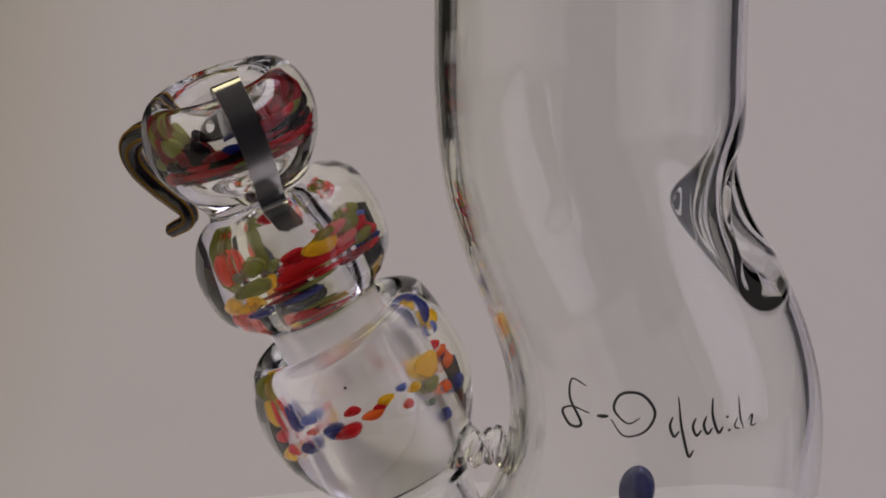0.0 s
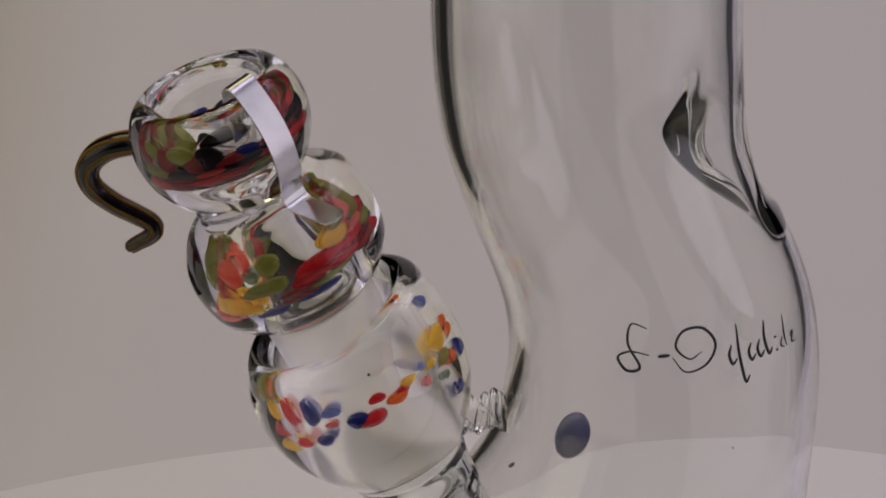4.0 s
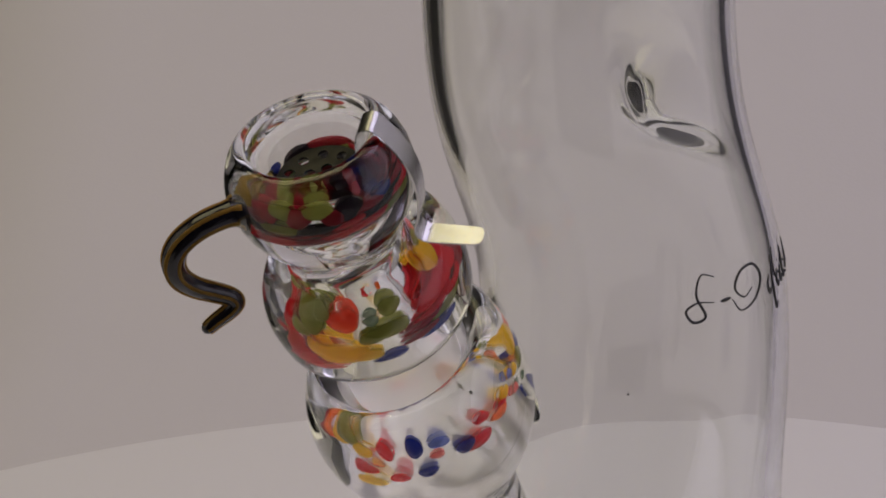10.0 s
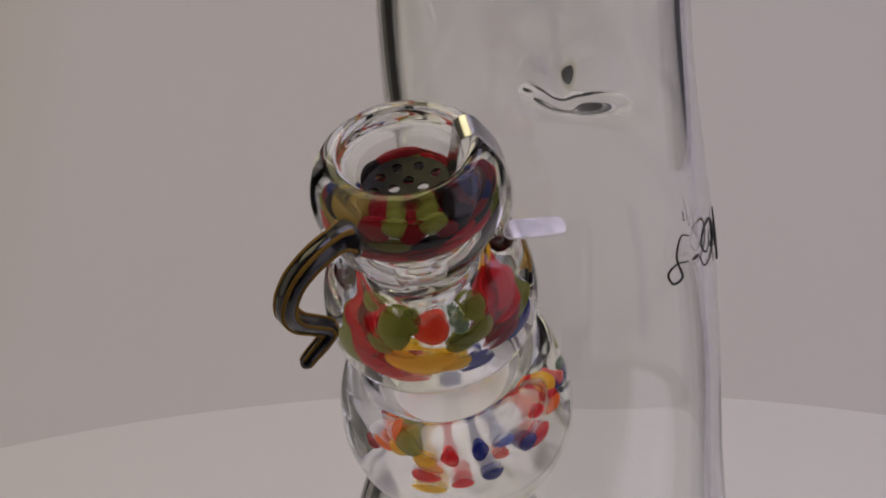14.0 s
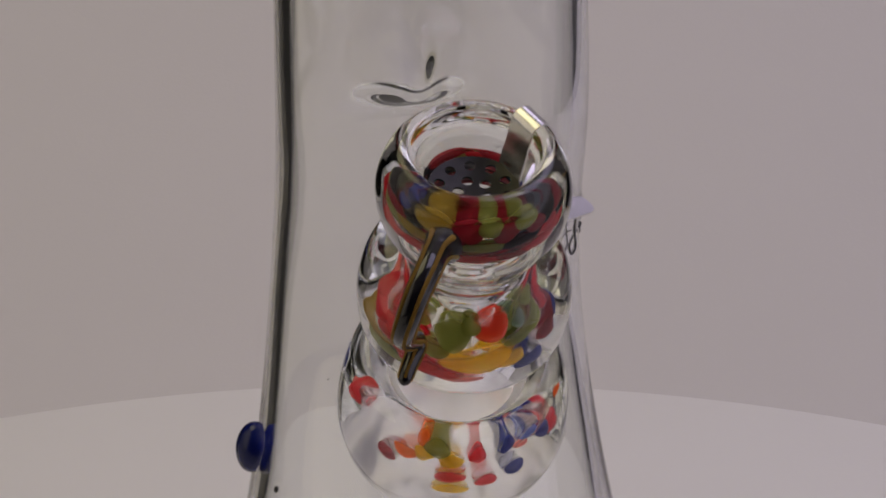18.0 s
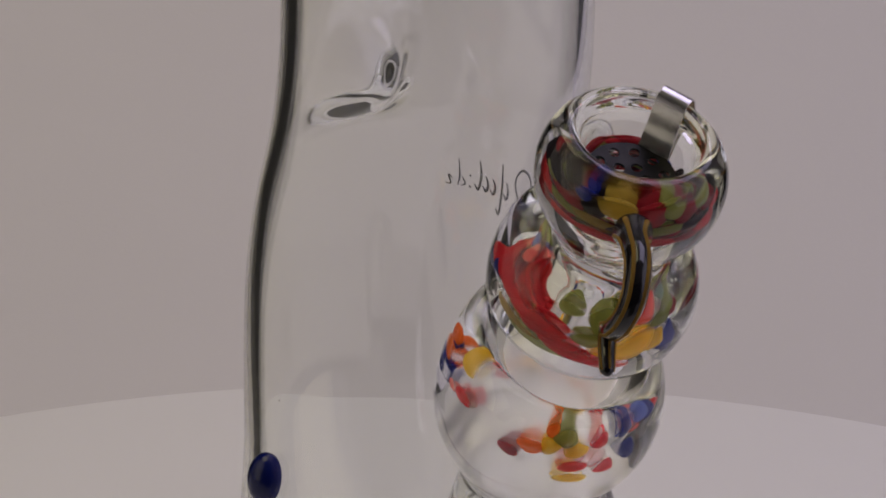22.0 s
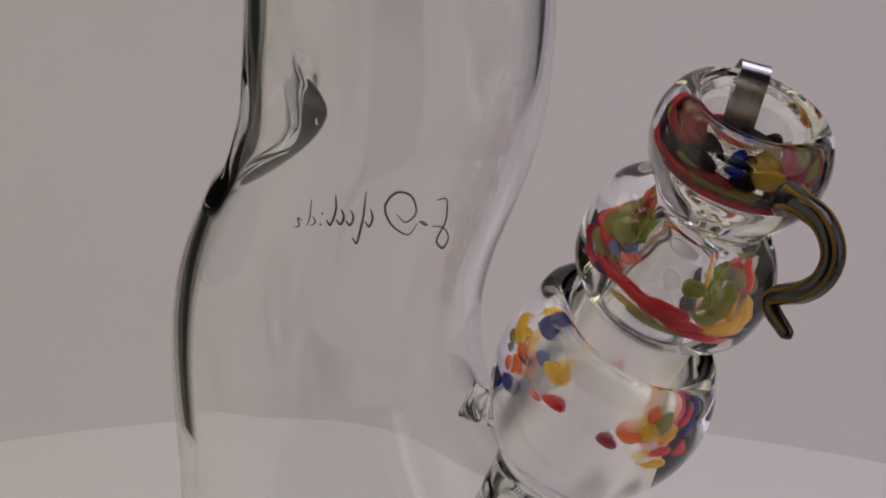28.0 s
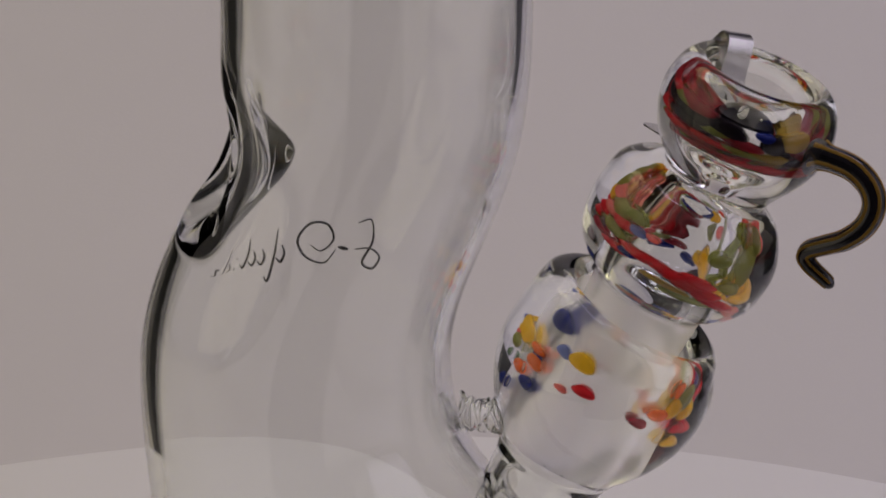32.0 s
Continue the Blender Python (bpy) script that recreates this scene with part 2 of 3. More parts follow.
def turntable():
    base = tagged(new("turntable"), "round white turntable plate turning under the glass pipe", "turntable")
    R, seg = 258.4 * K, 180
    cx, cy = -1.2 * K, -1.0 * K
    bm = bmesh.new()
    prof = [(0.02, 0.0), (R - 0.003, 0.0), (R - 0.0009, -0.0009), (R, -0.003), (R, -0.010), (R - 0.002, -0.012), (0.02, -0.012)]
    rings = [[bm.verts.new((cx + r * math.cos(2 * math.pi * k / seg), cy + r * math.sin(2 * math.pi * k / seg), z)) for k in range(seg)] for r, z in prof]
    grid_faces(bm, rings, caps=True)
    for f in bm.faces:
        f.smooth = abs(f.normal.z) < 0.9
    part("plate", bm, PLATE, base)
    bm = bmesh.new()
    bmesh.ops.create_cone(bm, cap_ends=True, segments=64, radius1=0.09, radius2=0.09, depth=0.009, matrix=Matrix.Translation((0, 0, -0.0168)))
    part("foot", bm, DARK, base, "dark drive base under the plate")
    return base


# ---- the water pipe ----
# height, middle (x, y) and half widths (x, y) of the bent tube
SECTIONS = [(150, 1.4, 0.6, 23.8, 24.1), (40, 1.4, 0.6, 23.8, 24.1), (25, 1.4, 0.4, 23.8, 24.1), (12, 3.0, -0.1, 24.0, 24.4), (0, 7.1, -0.5, 24.1, 24.4),
            (-10, 11.8, -0.5, 24.4, 24.3), (-20, 14.5, -0.6, 24.3, 24.6), (-30, 14.5, -0.5, 24.6, 25.2), (-40, 12.8, -0.6, 25.7, 26.2), (-48, 9.7, -0.5, 27.6, 27.2),
            (-54, 6.2, -0.4, 31.2, 28.2), (-62, 3.4, -0.3, 33.6, 29.8), (-72, 1.6, -0.2, 34.7, 31.9), (-85, 0.6, -0.2, 35.8, 34.2), (-100, -0.1, -0.2, 37.2, 36.9), (-159, -2.4, -0.2, 42.0, 42.0)]
TABLE = np.array(SECTIONS[::-1])
# eased over the bend by a bell of 5 mm
HEIGHTS = np.arange(-180.0, 171.0, 0.5)
BELL = np.exp(-0.5 * (np.arange(-40, 41) * 0.5 / 5.0) ** 2)
EASED = [np.convolve(np.pad(np.interp(HEIGHTS, TABLE[:, 0], TABLE[:, k]), 40, mode="edge"), BELL / BELL.sum(), "valid") for k in range(1, 5)]
WALL = 2.4


def section(z):
    """Middle and half widths of the tube at height z."""
    return [float(np.interp(z, HEIGHTS, e)) for e in EASED]


def pinch(a, z, inside):
    """How far the ice notch presses the wall in, on the side away from the bowl; the lump of glass inside is deeper."""
    da = abs((a - 0.07 + math.pi) % (2 * math.pi) - math.pi)
    if inside:
        fall = math.exp(-((z - 10.3) / 7.5) ** 2) if z > 10.3 else max(0.0, 1 - ((10.3 - z) / 15.0) ** 1.8)
        return 11.4 * fall * math.exp(-(da / 0.40) ** 2.4)
    fall = math.exp(-((z - 8.0) / 8.6) ** 2) if z > 8.0 else math.exp(-((8.0 - z) / 5.8) ** 3.2)
    return 8.8 * fall * math.exp(-(da / 0.36) ** 2.6)


def tube():
    bm = bmesh.new()
    seg, rings = 220, []
    zs = [150 - 1.6 * k for k in range(75)] + [30 - 0.55 * k for k in range(76)] + [-12 - 1.4 * k for k in range(105)] + [-159.0]

    def ring(z, wall):
        x, y, rx, ry = section(z)
        out = []
        for a in (2 * math.pi * k / seg for k in range(seg)):
            d = pinch(a, z, wall > 0) + wall
            out.append(bm.verts.new(mm(x + (rx - d) * math.cos(a), y + (ry - d) * math.sin(a), max(z, -155.5) if wall else z)))
        return out
    for z in zs:
        rings.append(ring(z, 0.0))
    for z in reversed(zs):
        rings.append(ring(z, WALL + (0.6 if z > 148 else 0)))
    grid_faces(bm, rings, closed_loop=True)
    return bm


def surface(a, z, out=0.0):
    x, y, rx, ry = section(z)
    return mm(x + (rx + out) * math.cos(a), y + (ry + out) * math.sin(a), z)


BULB = [(9.3, 8.3), (10.3, 9.6), (11.6, 11.6), (13.1, 12.3), (15.0, 11.0), (16.5, 7.5), (17.3, 2.5), (17.3, -1.5), (16.4, -5.5), (14.8, -9.2), (12.7, -12.6), (10.7, -15.2), (9.4, -18), (8.7, -23), (8.5, -34),
        (6.0, -34), (6.2, -23), (6.7, -19), (7.9, -16), (8.25, -10), (8.45, -4), (8.7, 3), (8.9, 7.4)]
CUP = [(9.9, 55.6), (11.4, 55.2), (12.9, 53.2), (13.9, 49.8), (13.8, 46.5), (12.9, 43.4), (11.3, 40.6), (9.6, 38.4), (8.9, 36.9), (9.7, 35.8), (12.6, 34.5), (14.8, 31.6), (15.6, 27.8),
       (15.5, 24.5), (14.7, 21.0), (12.8, 18.4), (10.8, 16.9), (9.5, 15.6), (9.15, 13.6), (9.0, 10.5), (8.7, 6.2), (8.5, 3.4),
       (7.2, 3.4), (6.9, 6), (6.7, 14), (6.6, 19), (6.6, 24), (6.0, 28.5), (4.2, 32.0), (2.0, 34.0), (1.6, 37), (2.2, 40.6), (4.4, 42.0), (6.0, 43.6),
       (6.6, 46.0), (6.9, 49.0), (7.9, 52.3), (9.1, 55.0)]


def seat(table, s):
    """The radius of the inner wall on which the beads lie, at height s."""
    return float(np.interp(s, [q[1] for q in table], [q[0] for q in table]))


BULB_SEAT = [(8.8, -14), (8.9, -9), (9.1, -4), (9.3, 3), (9.5, 9), (9.7, 12)]
MID_SEAT = [(7.8, 13), (7.8, 24), (7.1, 28.5), (5.2, 32), (3.0, 34)]
TOP_SEAT = [(4.4, 40.6), (6.0, 42.4), (7.0, 44), (7.6, 46.0), (7.9, 49.0), (8.8, 52.3), (9.6, 55)]


def dot(parent, phi, s, table, size, tint, thick=1.0):
    """A flattened bead of coloured glass melted on to the inner wall."""
    w, h = size
    bm = bmesh.new()
    bmesh.ops.create_icosphere(bm, subdivisions=3, radius=1)
    spread = bm.loops.layers.uv.new("spread")
    for f in bm.faces:
        for q in f.loops:
            q[spread].uv = q.vert.co.xy
    w, h = w * 1.06, h * 1.08
    for v in bm.verts:
        x, y, z = v.co
        k = 1 + 0.09 * math.sin(3 * math.atan2(y, x) + phi) + 0.06 * math.sin(2 * math.atan2(y, x) + 3 * s)
        ss = s + y * k * h / 2
        r = seat(table, ss)
        v.co = on_axis(r + z * thick, phi + math.degrees(x * k * w / 2 / max(r, 4)), ss)
    smooth(bm)
    return part("glass_bead", bm, TINT[tint], parent, tint + " glass bead")


# turn round the axis, height, width, tall, colour
BULB_BEADS = [
    (172, 0.8, 3.0, 2.8, "yellow"), (172, -1.6, 3.6, 1.5, "red"), (173, -3.5, 4.0, 1.5, "yellow"), (192, 1.5, 2.4, 3.8, "red"), (198, -2.5, 2.8, 1.5, "red"),
    (220, -2.3, 2.7, 1.5, "navy"), (231, -0.3, 2.0, 0.9, "pink"), (236, 1.7, 2.9, 1.4, "blue"), (252, -0.9, 2.8, 2.0, "navy"), (263, -1.6, 4.2, 1.9, "red"),
    (274, 0.9, 2.3, 1.4, "red"), (289, -0.8, 3.2, 1.3, "orange"), (296, -0.4, 2.0, 1.2, "red"), (303, 0.2, 2.4, 1.5, "yellow"), (319, -2.0, 1.5, 1.2, "pink"),
    (320, 0.5, 1.5, 1.2, "blue"), (346, -1.7, 3.0, 1.8, "olive"), (4, -3.4, 2.2, 1.5, "orange"), (352, 0.9, 5.2, 3.6, "yellow"), (22, -1.2, 3.2, 2.0, "orange"),
    (19, 0.5, 3.0, 1.4, "orange"), (20, -0.2, 2.4, 1.2, "navy"), (27, 6.0, 4.8, 2.3, "navy"), (24, -4.1, 2.8, 1.7, "navy"), (350, -6.4, 1.7, 1.7, "navy"),
    (41, 3.2, 2.5, 1.7, "blue"), (60, 3.6, 4.2, 2.5, "yellow"), (72, -0.1, 3.3, 1.6, "red"),
    (54, -1.6, 1.9, 0.9, "pink"), (124, -1.1, 2.8, 1.5, "maroon"), (138, 0.6, 3.4, 1.9, "orange"), (152, 1.6, 3.0, 3.0, "yellow"),
    (161, 3.3, 3.4, 4.8, "olive"), (150, 4.4, 1.6, 3.6, "orange"), (216, 1.8, 2.2, 3.8, "navy"),
    (331, -0.6, 2.2, 1.2, "yellow"), (340, -3.6, 1.4, 1.0, "teal"),
]
MID_BEADS = [
    (163, 26.6, 4.0, 6.0, "olive"), (200, 27.2, 3.8, 4.6, "scarlet"), (226, 26.8, 2.0, 2.0, "teal"), (187, 23.0, 7.4, 3.0, "yellow"), (212, 22.6, 4.0, 1.6, "yellow"),
    (237, 25.0, 5.2, 2.4, "olive"), (222, 24.6, 3.4, 1.4, "olive"), (291, 25.2, 6.4, 2.2, "red"), (284, 24.0, 6.4, 1.2, "red"), (306, 25.0, 4.6, 1.6, "red"),
    (268, 23.4, 5.4, 1.0, "maroon"), (296, 22.8, 6.4, 0.8, "olive"), (262, 22.4, 5.0, 0.7, "maroon"), (320, 26.5, 4.8, 3.0, "yellow"), (330, 27.4, 3.4, 1.6, "olive"),
    (5, 26.6, 5.0, 2.8, "olive"), (20, 25.5, 4.2, 2.0, "red"), (336, 24.6, 5.0, 1.2, "red"), (282, 21.7, 5.0, 1.2, "navy"), (231, 21.6, 3.5, 1.3, "navy"),
    (40, 22.8, 2.6, 1.2, "navy"), (114, 23.9, 4.8, 2.0, "red"), (127, 27.4, 2.8, 2.2, "olive"), (138, 21.9, 4.6, 1.6, "red"), (50, 23.6, 5.0, 1.6, "red"),
    (68, 23.8, 5.0, 1.7, "red"), (88, 23.6, 5.4, 2.0, "red"), (108, 23.2, 5.4, 2.2, "red"), (126, 22.7, 5.0, 1.8, "red"), (154, 21.6, 4.6, 1.3, "red"),
    (170, 21.3, 4.6, 1.2, "pink"), (84, 21.9, 6.4, 0.9, "mustard"), (108, 21.3, 6.8, 1.0, "olive"), (350, 25.4, 4.0, 1.8, "pink"), (14, 24.2, 5.0, 1.8, "olive"),
    (342, 27.2, 4.6, 1.8, "pink"), (39, 25.9, 2.4, 1.4, "blue"), (56, 26.4, 1.8, 1.0, "pink"), (28, 27.2, 3.4, 1.8, "olive"), (352, 22.8, 6.0, 1.2, "maroon"),
    (22, 22.4, 5.0, 1.0, "red"), (178, 28.0, 2.2, 2.6, "olive"), (150, 24.2, 3.4, 2.0, "olive"), (246, 27.6, 2.6, 3.2, "olive"), (316, 23.4, 4.6, 0.9, "red"),
]
TOP_BEADS = [
    (187, 48.9, 3.6, 3.9, "olive"), (218, 48.7, 4.2, 3.8, "olive"), (136, 48.6, 5.4, 4.2, "mustard"), (247, 47.8, 3.6, 4.4, "black"), (268, 46.9, 5.0, 1.5, "maroon"),
    (66, 47.9, 4.6, 4.2, "black"), (86, 46.9, 4.4, 1.7, "maroon"), (106, 48.6, 1.8, 2.2, "navy"), (117, 47.9, 3.4, 3.6, "black"), (168, 48.4, 3.8, 5.0, "maroon"),
    (202, 48.2, 3.6, 4.6, "maroon"), (155, 47.2, 3.2, 3.0, "maroon"), (233, 47.4, 3.6, 3.2, "maroon"), (284, 47.2, 3.0, 1.4, "navy"), (300, 46.6, 5.4, 1.3, "black"),
    (318, 46.9, 5.4, 1.3, "maroon"), (334, 48.3, 5.2, 2.8, "maroon"), (351, 48.4, 5.0, 2.2, "red"), (8, 48.3, 4.8, 2.0, "olive"), (26, 48.6, 5.2, 3.0, "maroon"),
    (42, 47.4, 4.8, 2.4, "black"), (58, 47.2, 4.0, 2.4, "olive"), (348, 47.4, 6.0, 1.6, "black"), (322, 45.8, 6.0, 1.2, "red"), (20, 46.4, 6.0, 1.4, "black"),
    (180, 46.3, 6.0, 1.3, "olive"), (150, 46.0, 6.0, 1.3, "black"), (215, 46.2, 6.0, 1.2, "black"), (245, 46.0, 5.0, 1.1, "red"), (272, 46.0, 6.0, 1.2, "black"),
    (118, 46.1, 5.6, 1.3, "mustard"), (90, 45.8, 5.6, 1.2, "olive"), (58, 45.6, 5.6, 1.2, "red"), (298, 44.9, 5.0, 0.9, "olive"), (178, 44.6, 6.4, 1.4, "red"),
    (150, 44.5, 5.0, 1.2, "red"), (122, 44.5, 5.6, 1.3, "red"), (90, 44.4, 5.6, 1.3, "red"), (208, 44.6, 5.4, 1.1, "maroon"), (236, 44.8, 5.4, 1.1, "red"),
    (264, 45.0, 5.6, 1.2, "red"), (60, 44.4, 5.0, 1.0, "maroon"), (4, 45.2, 6.0, 1.2, "red"), (34, 45.0, 5.6, 1.0, "maroon"),
]


def stroke(parent, pts, width):
    """A thin enamel stroke on the tube; pts are (degrees round the tube, height)."""
    line = spline([(a, z, 0) for a, z in pts], 6)
    path = [surface(radians(p.x), p.y, 0.05) for p in line]
    n = len(path)
    bm = pipe_along(path, [K * 1.3 * width * (0.35 + 0.65 * math.sin(math.pi * (i + 0.6) / (n + 0.2))) for i in range(n)], 6)
    return part("logo_stroke", bm, MARK, parent)


def water_pipe():
    base = tagged(new("water_pipe"), "clear glass water pipe with bent tube on the white plate", "water pipe")
    wall = part("tube", tube(), CLEAR, base, "clear bent glass tube with a pinched ice notch")
    bulb = part("joint_bulb", lathe(BULB), THICK, base, "thick clear glass joint bulb with coloured beads")
    grind(bulb, 7.8, 9.2, -15.0, 7.8)
    grind(bulb, 8.6, 10.7, 6.0, 11.4)
    # melted glass bridge between bulb and tube
    ribs = spline([(-20.2, 0.7, -33.6), (-16.6, 0.6, -33.9), (-13.6, 0.5, -33.7), (-11.4, 0.3, -33.2)], 10)
    path = [mm(*p) for p in ribs]
    rad = [K * (2.9 + 0.28 * math.sin(i * 1.5) + (1.3 if i < 15 else 0.6) * (abs(i - 15) / 15) ** 2) for i in range(len(path))]
    lump = pipe_along(path, rad, 36, 0.85)
    for v in lump.verts:
        v.co += Vector((0.55, 0.35, 0.3)) * K * math.sin(1400 * v.co.x + 900 * v.co.z + 500 * v.co.y)
    weld = part("weld_bridge", lump, THICK, base, "ribbed melted glass bridge")
    for ob in (wall, bulb, weld):
        ob.visible_shadow = False
    for phi, s, w, h, tint in BULB_BEADS:
        dot(bulb, phi, s, BULB_SEAT, (w, h), tint, 0.9 if w < 2.7 else 1.5)
    # cobalt knob on the far wall
    bm = bmesh.new()
    bmesh.ops.create_uvsphere(bm, u_segments=32, v_segments=20, radius=1)
    a0 = radians(93)
    c = surface(a0, -51.4, 0.9)
    m = Matrix.Translation(c) @ Matrix.Rotation(a0, 4, "Z") @ Matrix.Rotation(radians(-8), 4, "Y") @ Matrix.Diagonal((2.8 * K, 3.3 * K, 4.3 * K, 1))
    bmesh.ops.transform(bm, matrix=m, verts=bm.verts)
    smooth(bm)
    part("knob", bm, COBALT, wall, "cobalt blue glass knob")
    logo(wall)
    # dark seeds caught in the glass
    for place, size in ((surface(radians(112.6), -53.7, -0.4), 0.6), (surface(radians(33.7), -51.4, -0.4), 0.22), (on_axis(9.3, 278, 4.6), 0.22),
                        (on_axis(9.2, 74, -14.2), 0.22), (on_axis(9.2, 92, -14.4), 0.26)):
        bm = bmesh.new()
        bmesh.ops.create_icosphere(bm, subdivisions=2, radius=size * K, matrix=Matrix.Translation(place))
        smooth(bm)
        part("seed", bm, MARK, wall, "tiny dark seed in the glass")
    return base


def streaked(name):
    """Colours drawn out round the bowl, mostly dark."""
    m = material(name, (0.1, 0.02, 0.02), 0.25)
    n, l = m.node_tree.nodes, m.node_tree.links
    co, mp, tex, ramp = n.new("ShaderNodeTexCoord"), n.new("ShaderNodeMapping"), n.new("ShaderNodeTexNoise"), n.new("ShaderNodeValToRGB")
    mp.inputs["Scale"].default_value = (130, 130, 650)
    mp.inputs["Rotation"].default_value = (0, radians(-19), 0)
    tex.inputs["Scale"].default_value, tex.inputs["Detail"].default_value = 1.0, 3
    l.new(co.outputs["Object"], mp.inputs["Vector"])
    l.new(mp.outputs[0], tex.inputs["Vector"])
    l.new(tex.outputs["Fac"], ramp.inputs[0])
    e = ramp.color_ramp.elements
    e[0].position, e[0].color = 0.36, (0.012, 0.008, 0.012, 1)
    e[1].position, e[1].color = 0.68, (0.20, 0.12, 0.02, 1)
    for p, c in ((0.44, (0.10, 0.008, 0.012, 1)), (0.50, (0.34, 0.012, 0.02, 1)), (0.56, (0.03, 0.012, 0.03, 1)), (0.61, (0.12, 0.13, 0.03, 1))):
        x = e.new(p)
        x.color = c
    l.new(ramp.outputs[0], n["Principled BSDF"].inputs["Base Color"])
    return m


BAND = streaked("streaked colour band")
COBALT = material("cobalt knob glass", (0.006, 0.010, 0.085), 0.06, 0, 150, 0.3)
COBALT.node_tree.nodes["Principled BSDF"].inputs["Specular IOR Level"].default_value = 0.3


def logo(base):
    """The maker's mark, as plain swashes and slanted bars."""
    def at(u, v):
        return (-120 + 73.4 * u, -15.7 + 7.0 * v)
    runs = [
        ([(0.19, 0.7), (0.12, 0.8), (0.07, 0.3), (0.10, -0.25), (0.03, -0.35), (0.0, -0.05), (0.07, 0.12), (0.16, 0.05)], 0.19),
        ([(0.20, 0.03), (0.26, 0.06)], 0.26),
        ([(0.27, 0.0), (0.32, -0.35), (0.43, -0.2), (0.50, 0.25), (0.46, 0.65), (0.36, 0.62), (0.30, 0.25), (0.35, -0.05), (0.42, 0.1)], 0.19),
    ]
    x = 0.55
    for k, (hi, lo) in enumerate(((0.15, -0.3), (0.6, -0.75), (0.1, -0.3), (0.12, -0.28), (0.5, -0.28))):
        runs.append(([(x + 0.03, hi), (x + 0.005, (hi + lo) / 2), (x + 0.015, lo), (x + 0.045, lo + 0.12)], 0.2))
        x += 0.055
    runs += [([(0.845, 0.05), (0.85, 0.02)], 0.2), ([(0.84, -0.25), (0.846, -0.28)], 0.22), ([(0.90, -0.02), (0.875, -0.2), (0.90, -0.28)], 0.12),
             ([(0.935, 0.45), (0.915, 0.0), (0.92, -0.28)], 0.12), ([(0.955, -0.12), (0.985, -0.02), (0.965, -0.25), (1.0, -0.25)], 0.12)]
    for pts, w in runs:
        stroke(base, [at(*p) for p in pts], w)


def bowl():
    base = tagged(new("pipe_bowl"), "clear glass bowl with two colour-flecked balls in the joint", "bowl")
    body = part("bowl_glass", lathe(CUP), THICK, base, "thick clear double-ball glass bowl")
    body.visible_shadow = False
    grind(body, 8.3, 10.0, 3.6, 15.4)
    grind(body, 6.3, 7.4, 3.6, 17.0)
    for phi, s, w, h, tint in MID_BEADS:
        dot(body, phi, s, MID_SEAT, (w * 1.15, h * 0.72), tint, 1.35)
    bm = lathe([(6.7, 43.9), (7.1, 45.0), (7.3, 46.2), (7.0, 46.2), (6.8, 45.0), (6.4, 43.9)], 3)
    part("colour_band", bm, BAND, body, "dark red and black streaked colour band")
    for phi, s, w, h, tint in TOP_BEADS:
        drawn = 1.5 if phi > 290 or phi < 112 else 1.08
        dot(body, phi, s, TOP_SEAT, (w * drawn, h * (0.72 if h > 2 else 0.9) / drawn ** 0.7), tint, 1.0)
    trunk(base)
    return base


def trunk(base):
    """The S-shaped glass handle with drawn amber stripes."""
    pts = [(-63.8, 6.0, 14.0), (-67.3, 7.9, 13.8), (-71.2, 9.6, 12.7), (-73.7, 11.3, 10.5), (-74.4, 12.4, 7.8), (-73.2, 13.0, 4.8), (-70.4, 12.7, 2.3), (-67.3, 11.4, 0.7),
           (-65.2, 10.4, -0.4), (-64.5, 10.1, -1.6), (-65.3, 10.7, -2.9), (-67.0, 11.7, -4.2), (-68.8, 12.6, -5.6)]
    line = spline(pts, 7)
    n = len(line)
    path = [mm(*p) for p in line]
    rad = [K * (1.92 - 0.92 * (i / n) ** 1.4 + (0.7 * max(0, 1 - i / 8) if i < 8 else 0)) for i in range(n)]
    for k, q in ((1, 0.3), (2, 0.72), (3, 0.9), (4, 0.97)):
        rad[-k] *= q
    stem = part("handle", pipe_along(path, rad, 28), HANDLE, base, "dark S-shaped glass handle with amber stripes")
    for k in range(5):
        side, lane = None, []
        for i in range(n):
            d = (path[min(i + 1, n - 1)] - path[max(i - 1, 0)]).normalized()
            side = (d.orthogonal() if side is None else side - d * side.dot(d)).normalized()
            a = 2 * math.pi * k / 5 + 0.25
            lane.append(path[i] + rad[i] * 0.97 * (math.cos(a) * side + math.sin(a) * d.cross(side)))
        part("stripe", pipe_along(lane[2:-2], [0.17 * r + 0.00002 for r in rad[2:-2]], 8), TINT["amber"], stem, "amber glass stripe")


HANDLE = material("dark handle glass", (0.009, 0.008, 0.011), 0.08, 0, 200, 0.5)


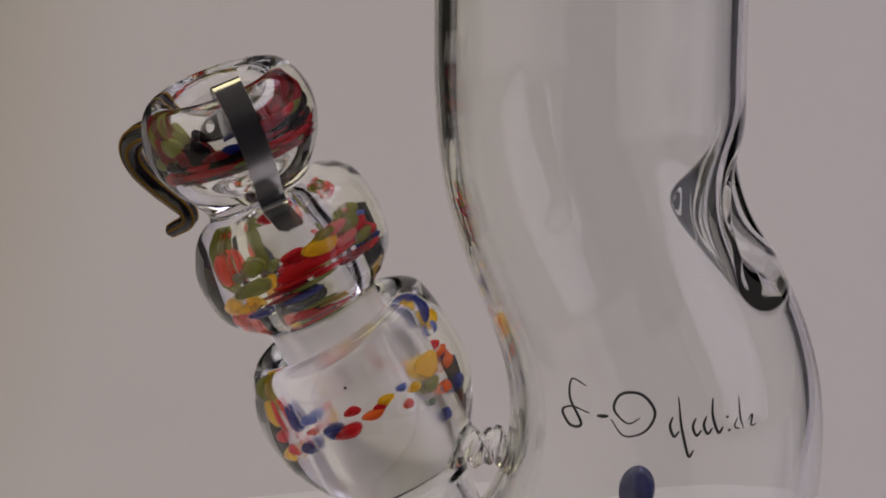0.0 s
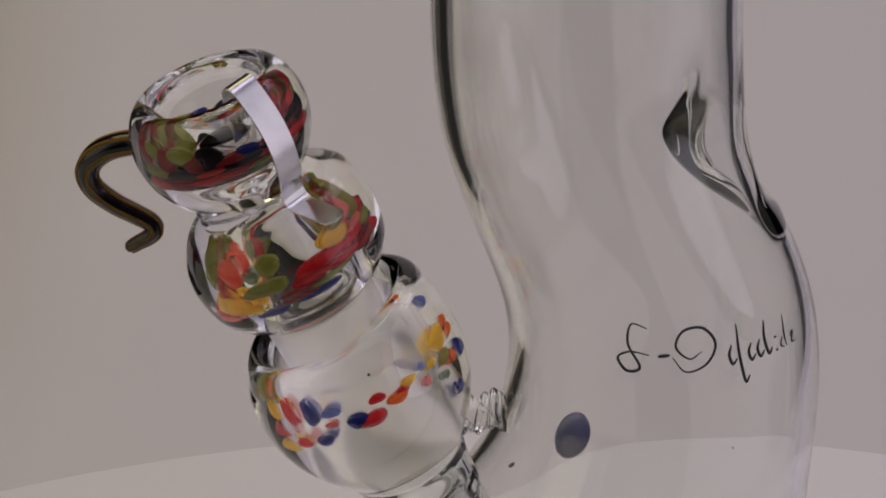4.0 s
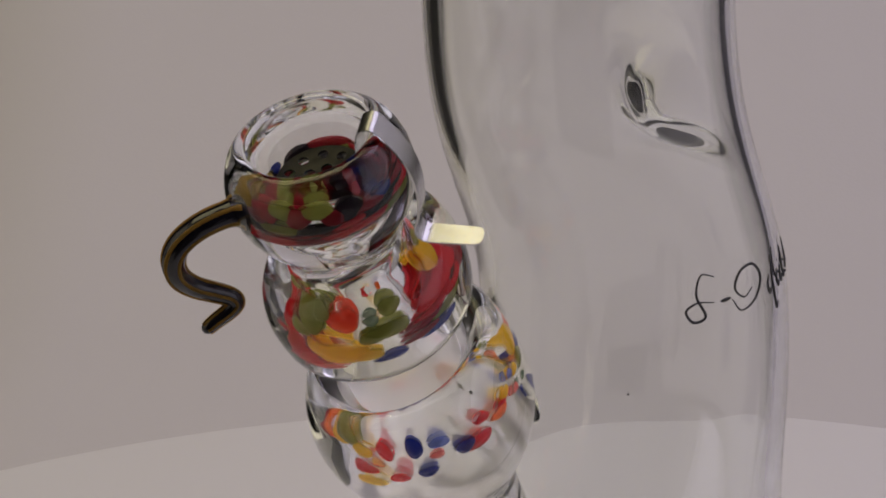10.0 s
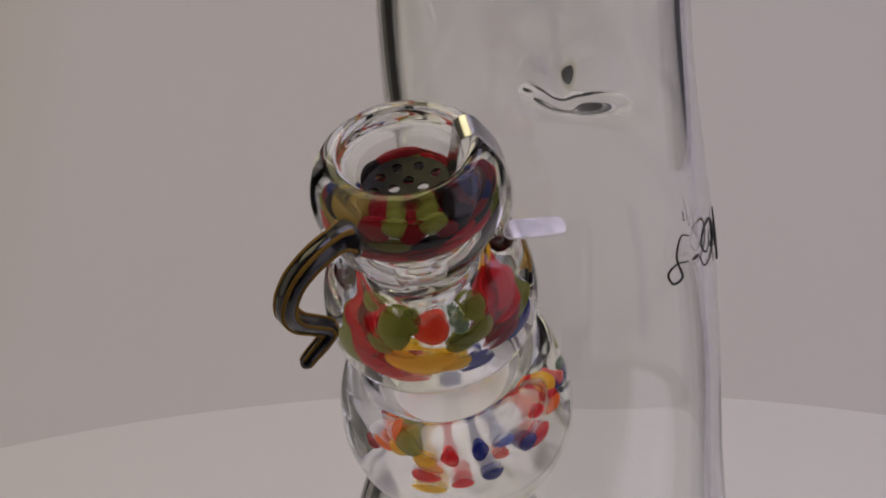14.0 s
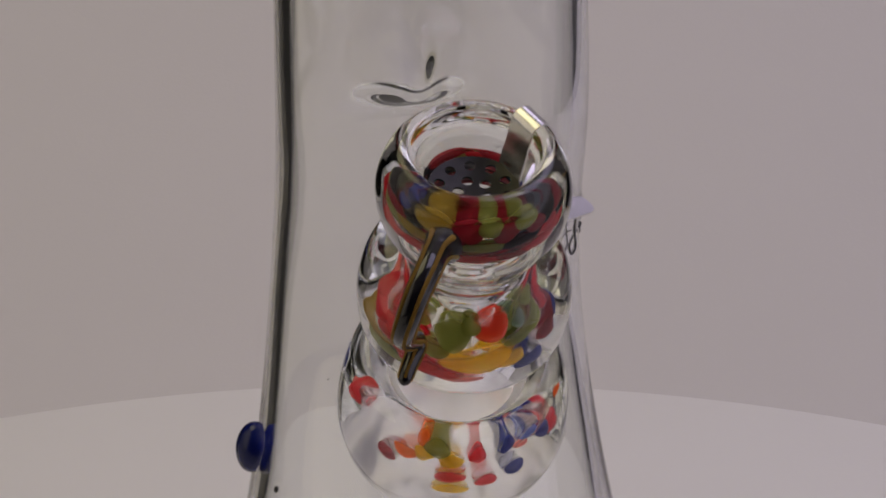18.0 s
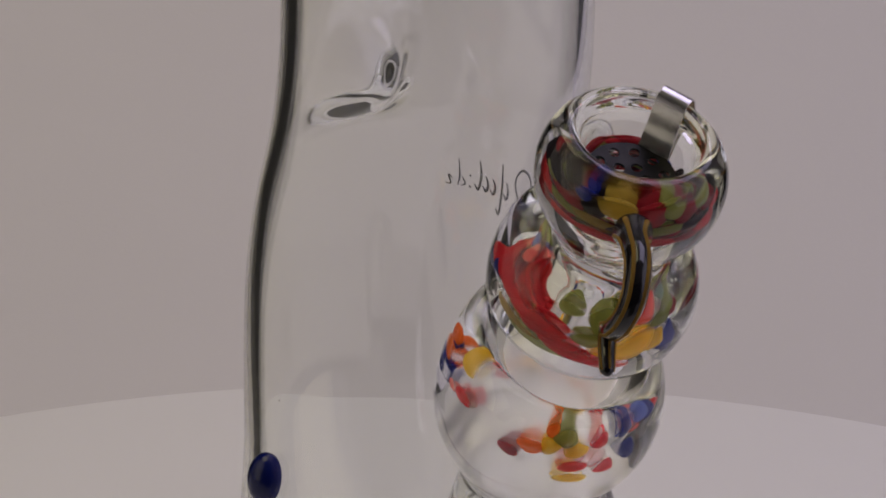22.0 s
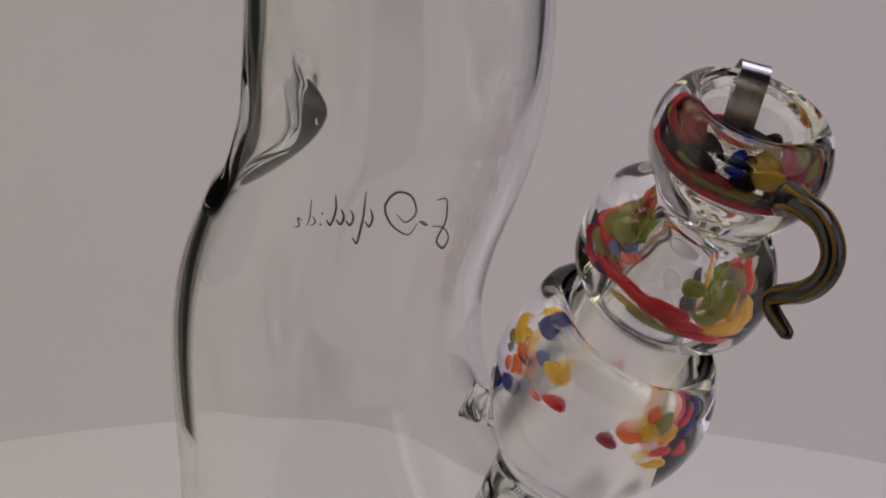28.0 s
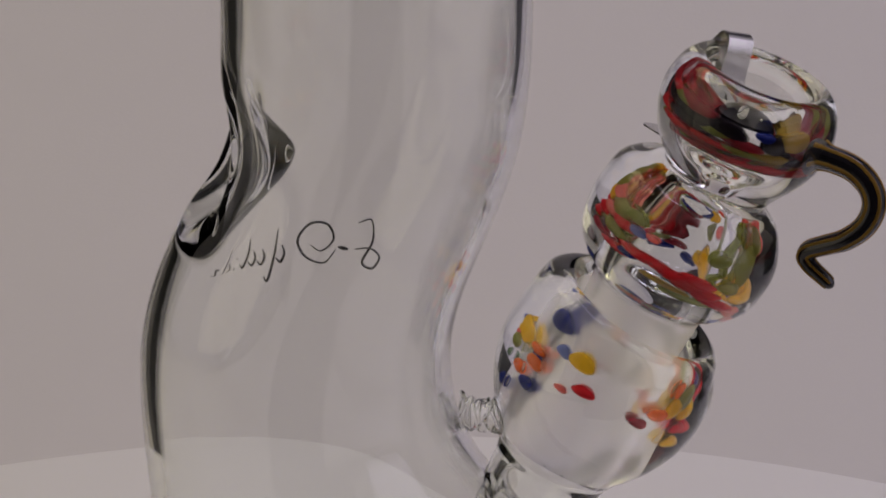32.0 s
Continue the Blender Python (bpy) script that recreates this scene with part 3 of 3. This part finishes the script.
def screen():
    """The steel sieve with its spring strip hooked over the rim."""
    base = tagged(new("pipe_screen"), "steel pipe screen with a strip handle hooked over the bowl rim", "pipe screen")
    bm = bmesh.new()
    edges = []

    def loop(cx, cy, r, n):
        vs = [bm.verts.new((cx + r * math.cos(2 * math.pi * k / n), cy + r * math.sin(2 * math.pi * k / n), 0)) for k in range(n)]
        edges.extend(bm.edges.new((vs[k], vs[(k + 1) % n])) for k in range(n))
    loop(0, 0, 6.5, 48)
    for k in range(10):
        loop(4.9 * math.cos(2 * math.pi * k / 10), 4.9 * math.sin(2 * math.pi * k / 10), 0.8, 16)
    for k in range(5):
        loop(2.2 * math.cos(2 * math.pi * k / 5 + 0.3), 2.2 * math.sin(2 * math.pi * k / 5 + 0.3), 0.85, 16)
    bmesh.ops.triangle_fill(bm, use_beauty=True, use_dissolve=False, edges=edges)
    top = bmesh.ops.extrude_face_region(bm, geom=list(bm.faces))
    for v in top["geom"]:
        if isinstance(v, bmesh.types.BMVert):
            v.co.z += 0.35
    for v in bm.verts:
        x, y, z = v.co
        v.co = mm(*(CUP_FOOT + CUP_AXIS * (47.6 + z + 0.02 * (x * x + y * y)) + x * CUP_E1 + y * E2))
    part("sieve", bm, SIEVE, base, "perforated steel sieve disc")
    # strip: in along the wall, over the rim, down outside, tongue out
    prof = [(6.2, 48.2), (6.4, 49.4), (6.7, 50.8), (7.2, 52.6), (7.7, 55.4), (8.4, 57.0), (10.2, 57.3), (11.6, 55.6), (13.6, 51.5), (14.4, 47), (13.8, 42), (12.4, 38.6), (13.2, 36.8), (16.2, 36.1), (21.6, 35.2)]
    line = spline([(r, s, 0) for r, s in prof], 6)
    line[-3:] = [line[-4].lerp(line[-1], q) for q in (0.2, 0.45, 0.65, 0.78, 0.88, 0.95, 1.0)]
    n = len(line)
    bm = bmesh.new()
    rings = []
    for i, p in enumerate(line):
        d = (line[min(i + 1, n - 1)] - line[max(i - 1, 0)]).normalized()
        nx, ny = -d.y * 0.14, d.x * 0.14
        f = i / (n - 1)
        phi = radians(-61)
        half = (2.5 - 0.5 * f) * (1, 0.99, 0.96, 0.89, 0.77, 0.6, 0.3)[max(0, i - (n - 7))]
        radial, tang = math.cos(phi) * CUP_E1 + math.sin(phi) * E2, -math.sin(phi) * CUP_E1 + math.cos(phi) * E2
        ring = []
        for sx, off in ((-1, 1), (1, 1), (1, -1), (-1, -1)):
            ring.append(bm.verts.new(mm(*(CUP_FOOT + CUP_AXIS * (p.y + off * ny) + radial * (p.x + off * nx) + tang * half * sx))))
        rings.append(ring)
    grid_faces(bm, rings, caps=True)
    bm.normal_update()
    for e in bm.edges:
        e.smooth = len(e.link_faces) == 2 and e.calc_face_angle(3.0) < 0.7
    part("strip_handle", bm, STEEL, base, "bent spring steel strip")
    return base


TURNING = [turntable(), water_pipe(), bowl(), screen()]


def motions():
    for thing in TURNING:
        walk(thing, [(t, pose(0, 0, 0, 0, 0, a)) for t, a, p, ti, r in PATH])


motions()
